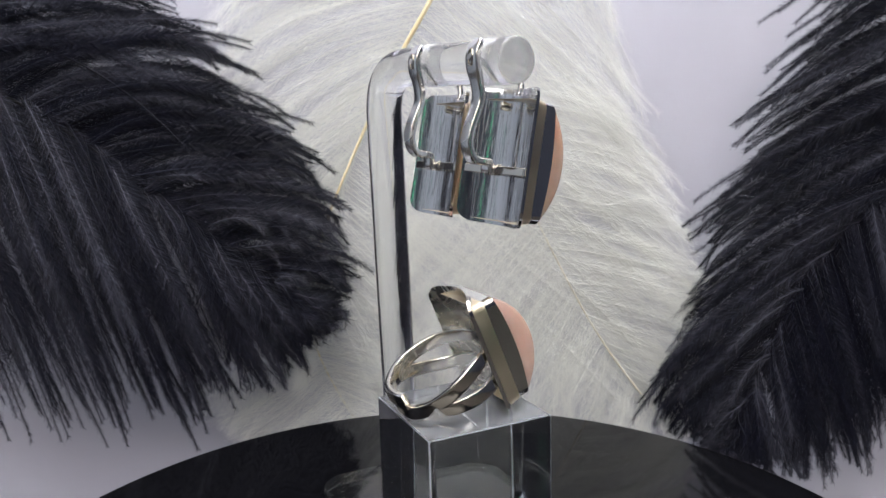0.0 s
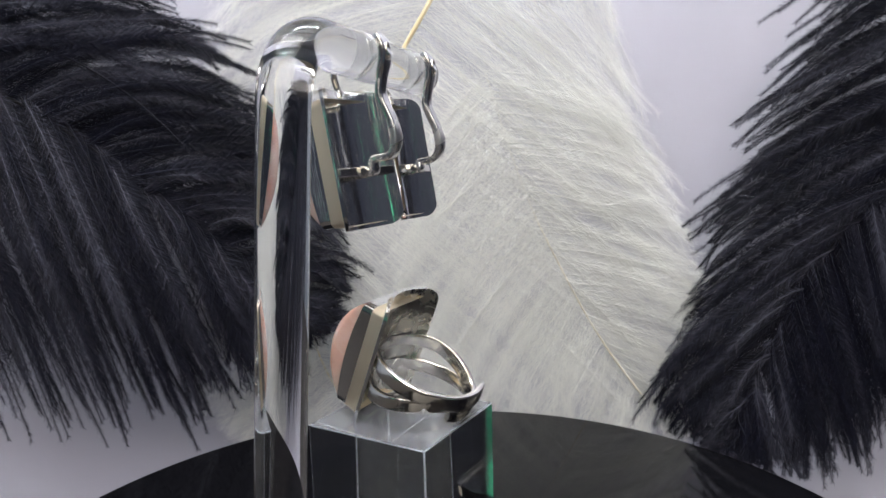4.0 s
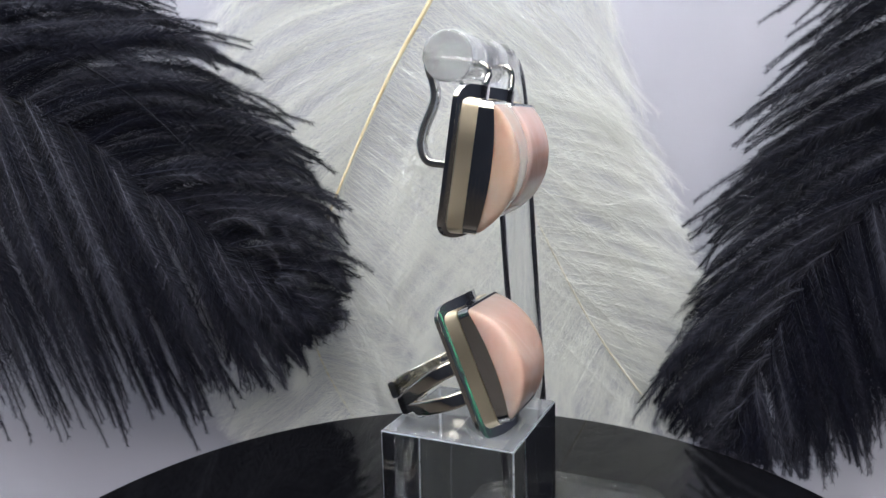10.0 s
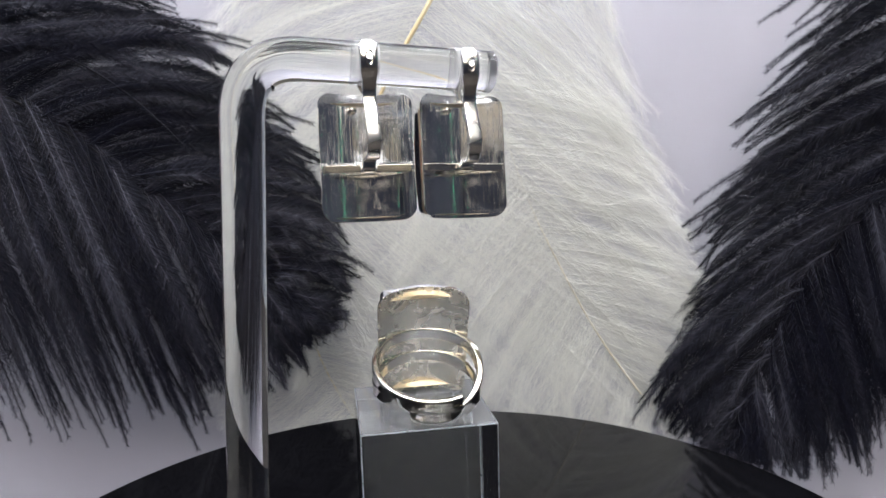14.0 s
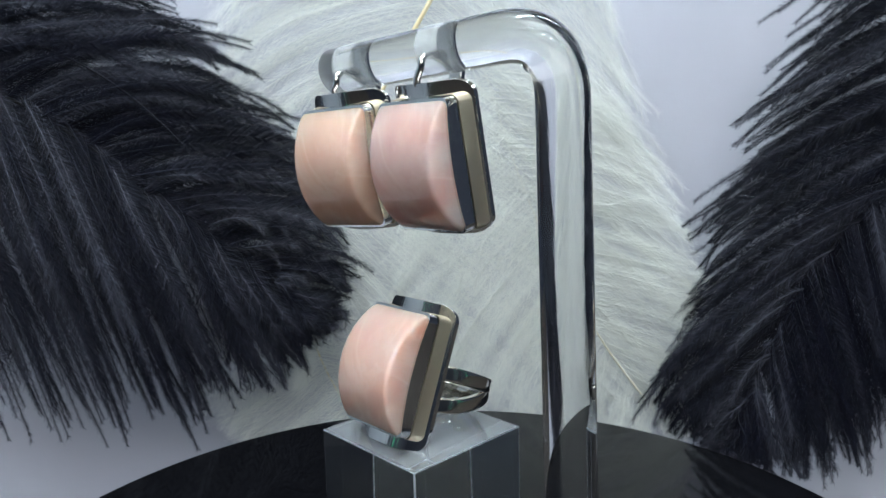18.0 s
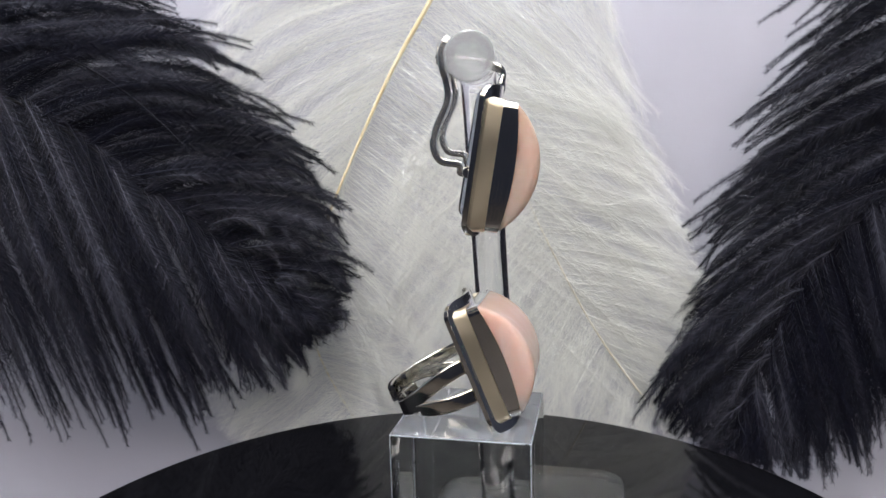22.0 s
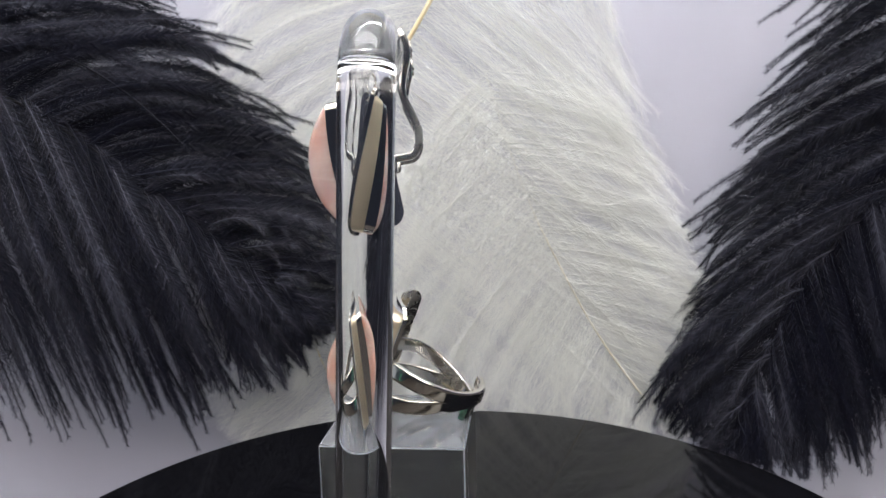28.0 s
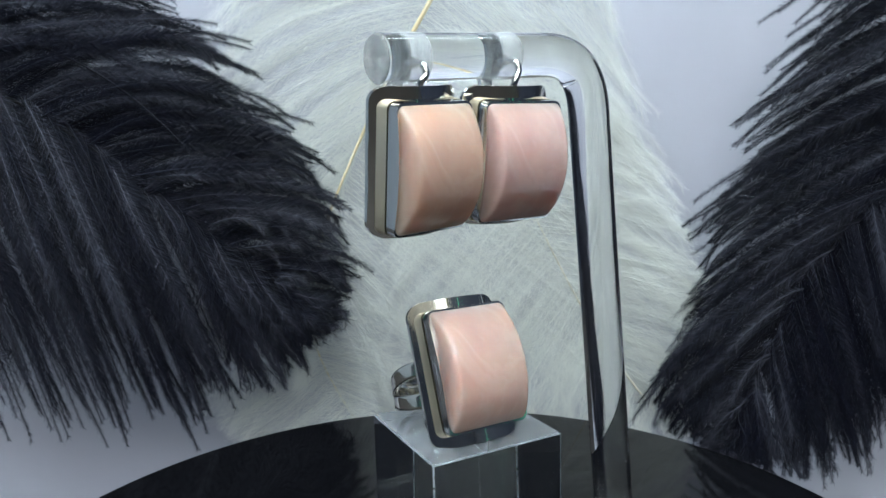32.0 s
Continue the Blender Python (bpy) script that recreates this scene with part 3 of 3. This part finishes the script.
    me.vertices.foreach_set("co", verts.astype(np.float32).ravel())
    me.loops.add(tris.size)
    me.loops.foreach_set("vertex_index", tris.astype(np.int32).ravel())
    me.polygons.add(len(tris))
    me.polygons.foreach_set("loop_start", np.arange(0, tris.size, 3, dtype=np.int32))
    me.update(calc_edges=True)
    me.materials.append(mat)
    return me


def build_feather(label, rachis, one, two, depth, count, style, mats, seed, bow, thick, spread=2.5, clump=0.03, fore=0.5, sink=0.0):
    """rachis and the lines of the barbs' tips on either side, as (x, z) in millimetres at y = 112, set back to depth."""
    rnd = random.Random(seed)
    rng = np.random.default_rng(seed)
    root = tagged(new("feather"), label, "feather", "plumes behind the turntable")
    k = (depth + 127.5) / 239.5

    def back(pts):
        return [(1.9 + (x - 1.9) * k, 91.2 + (z - 91.2) * k, 0) for x, z in pts]
    r = spline(back(rachis), 40)
    quill = [(q.x, depth - fore + sink * max(0, 1 - i / 16), q.y) for i, q in enumerate(r)]
    radii = [thick * (1 - 0.8 * i / 40) for i in range(41)]
    if sink:
        radii.reverse()
    part("rachis", mesh_of("rachis", *tube(quill, radii, 10), mats[1]), root, "quill running down the feather")
    r2 = [Vector((q.x, q.y)) for q in r]
    for tips, hand in ((one, 1), (two, -1)):
        tp = [Vector((q.x, q.y)) for q in spline(back(tips), 48)]
        drift = [rnd.random() for _ in range(int(1 / clump) + 3)]
        reach = [0.90 + 0.15 * rnd.random() for _ in range(int(1 / clump) + 3)]
        push = [Vector((rnd.gauss(0, 3.2), rnd.gauss(0, 3.2))) for _ in reach]
        many = int(count * 1.4) if style["plain"] and hand < 0 else count
        for i in range(many):
            s = (i + 0.5 + 0.8 * (rnd.random() - 0.5)) / many
            p0 = curve_at(r2, s)
            c = int(s / clump)
            home = (c + 0.25 + 0.5 * drift[c]) * clump
            end = s + (home - s) * (0.25 + 0.35 * rnd.random()) + 0.012 * rnd.gauss(0, 1)
            if style["plain"] and hand < 0:
                end = s + (home - s) * (0.55 + 0.35 * rnd.random()) + 0.008 * rnd.gauss(0, 1)
            short = 0.45 + 0.5 * rnd.random() if style["plain"] and rnd.random() < 0.4 else 1.0
            if style["plain"] and hand < 0:
                short = 0.965 - 0.12 * rnd.random() ** 2 if i % 2 else 0.68 + 0.30 * rnd.random()
                end = end if i % 2 else s
            loose_tip = curve_at(tp, s)
            p2 = curve_at(tp, min(1, max(0, end)))
            p2 = p0 + (p2 - p0) * (reach[c] + (0.035 if hand < 0 else 0.05) * rnd.gauss(0, 1)) * short
            along = (curve_at(r2, min(1, s + 0.03)) - curve_at(r2, max(0, s - 0.03))).normalized()
            chord = p2 - p0
            away = chord - along * chord.dot(along)
            chord = (loose_tip - p0) * short if style["plain"] else chord
            p1 = p0 + chord * (0.45 + 0.06 * rnd.gauss(0, 1)) + away * bow[0 if hand > 0 else 1] + Vector((rnd.gauss(0, style["loose"]), rnd.gauss(0, style["loose"]))) + (push[c] if style["plain"] else Vector((0, 0)))
            p0 = p0 - away * 0.04
            y = depth + spread * (rnd.random() - 0.5) * (0.8 if style["plain"] else 2)
            if style["plain"]:
                y += 3.2 * (drift[c] - 0.5) + 5.0 * (s / clump - c - 0.5) ** 2
            wave = (rnd.gauss(0, style["wave"]), rnd.random() * 6, 3 + 3 * rnd.random())
            me = barb_mesh("barb", p0, p1, p2, y, style, rng, mats[0], 3.0 + 5.0 * rnd.random(), wave)
            part("barb", me, root)
    return root


BLACK = (BLACK_BARB, BLACK_SHAFT)
WHITE = (WHITE_BARB, WHITE_SHAFT)
COARSE = {"plain": True, "core": 0.30, "step": 0.20, "fluff": 5.2, "lean": 0.65, "curl": 0.7, "hair": 0.17, "wave": 2.2, "loose": 3.0, "rise": 0.6}
SILKY = {"plain": False, "core": 0.09, "step": 0.38, "fluff": 9.0, "lean": 1.5, "curl": 0.4, "hair": 0.06, "wave": 2.6, "loose": 3.8, "rise": 0.55}
plume = build_feather("fluffy black ostrich feather with drooping barbs above the disc's rim",
              [(-255, 158), (-199.4, 135.8), (-142.2, 110.1), (-103.3, 83.4), (-71.7, 58.1), (-42.2, 35.0)],
              [(-150, 168), (-108, 152), (-82, 132), (-60, 108), (-43, 86), (-31, 64), (-28.5, 44.6), (-33.6, 31.8)],
              [(-246, 20), (-182, -4), (-128, -11), (-94, -10), (-71, -1), (-55, 10), (-43, 21.0), (-34.7, 29.8)],
              140, 300, COARSE, BLACK, 11, (0.55, -0.12), 0.9, 4.0, 0.03)
_k = (134 + 127.5) / 239.5
_ridge = [Vector((1.9 + (x - 1.9) * _k, 91.2 + (z - 91.2) * _k)) for x, z in ((-126, 124), (-98, 113), (-73, 80))]
part("barb", barb_mesh("barb", *_ridge, 134, dict(COARSE, fluff=2.4, core=0.5, step=0.25), np.random.default_rng(5), BLACK_BARB, 1.0, (0.6, 1.0, 4.0)), plume, "long stray barb lying across the vane")
build_feather("fluffy black ostrich feather hanging beside the turntable",
              [(262, 172), (216, 132), (183.4, 104.3), (151.7, 71.1), (127.5, 42.9), (112.7, 11.9), (101.7, -13)],
              [(122, 132), (106, 98), (95, 67), (86, 36), (72, 0), (84, -13), (97, -20)],
              [(262, 60), (226, 30), (192, 8), (170, -13), (148, -28), (122, -31), (100, -22)],
              140, 280, COARSE, BLACK, 12, (0.50, -0.08), 0.9, 4.0, 0.03)
build_feather("large soft white ostrich feather with a cream quill",
              [(27.0, 190.8), (9.7, 155.3), (0.7, 135.8), (-12.0, 114.9), (-24.2, 91.4), (-34.7, 69.0), (-41.4, 49.8)],
              [(55.8, 130.4), (67.3, 94.8), (80.7, 61.3), (93.2, 26.7), (82.6, -4.0), (38.5, -13.6), (-21.0, -7.9)],
              [(-47.9, 157.2), (-67.1, 130.4), (-74.8, 99.6), (-71.0, 67.0), (-65.2, 40.1), (-55.6, 15.2), (-47.9, 1.7)],
              152, 150, SILKY, WHITE, 13, (0.16, 0.40), 1.25, 5.0, 0.05, 7.5)
build_feather("soft white ostrich feather sweeping down towards the disc",
              [(17.6, 114.1), (30.2, 73.0), (43.5, 43.6), (57.2, 19.2), (75.4, -6.1)],
              [(61.0, 99.6), (74.4, 72.9), (86.7, 47.2), (91.5, 27.2), (90.6, 8.2), (86.7, -7.1), (82.0, -16.6)],
              [(-19.0, 71.0), (-17.1, 32.9), (-3.7, 6.3), (15.3, -7.1), (35.5, -12.8), (55.5, -16.6), (73.6, -18.5)],
              145.5, 120, SILKY, (WHITE_BARB, PALE_SHAFT), 14, (0.22, 0.22), 0.42, 1.5, 0.05, 2.5, 12.0)
build_feather("small white feather low behind the black plume",
              [(-49.2, 48.1), (-43.8, 24.0), (-38.6, 9.6), (-30.4, -6.2)],
              [(-9.3, 33.4), (-1.8, 9.8), (0.1, -8.2), (-16.6, -18.6)],
              [(-87.2, 33.3), (-83.0, -2.5), (-69.8, -13.9), (-53.1, -21.4)],
              167, 70, SILKY, WHITE, 15, (0.15, 0.15), 0.45, 3.0)


# ---- everything on the disc turns with it ----
def motions():
    rows = [0.25 * i for i in range(129)]
    places = ((turntable, (0, 0, 0)), (stand, (0, 0, 0.06)), (block, (BLOCK_X, BLOCK_Y, 0.06)),
              (ring, (1.35, -7.8, 40.0 + 11.4)), (ear_a, EAR_A), (ear_b, EAR_B))
    for thing, at in places:
        walk(thing, [(t, pose(0, 0, 0, 0, 0, 360 * (t - FRONT_TIME) / PERIOD) @ spot(*at)) for t in rows])


motions()
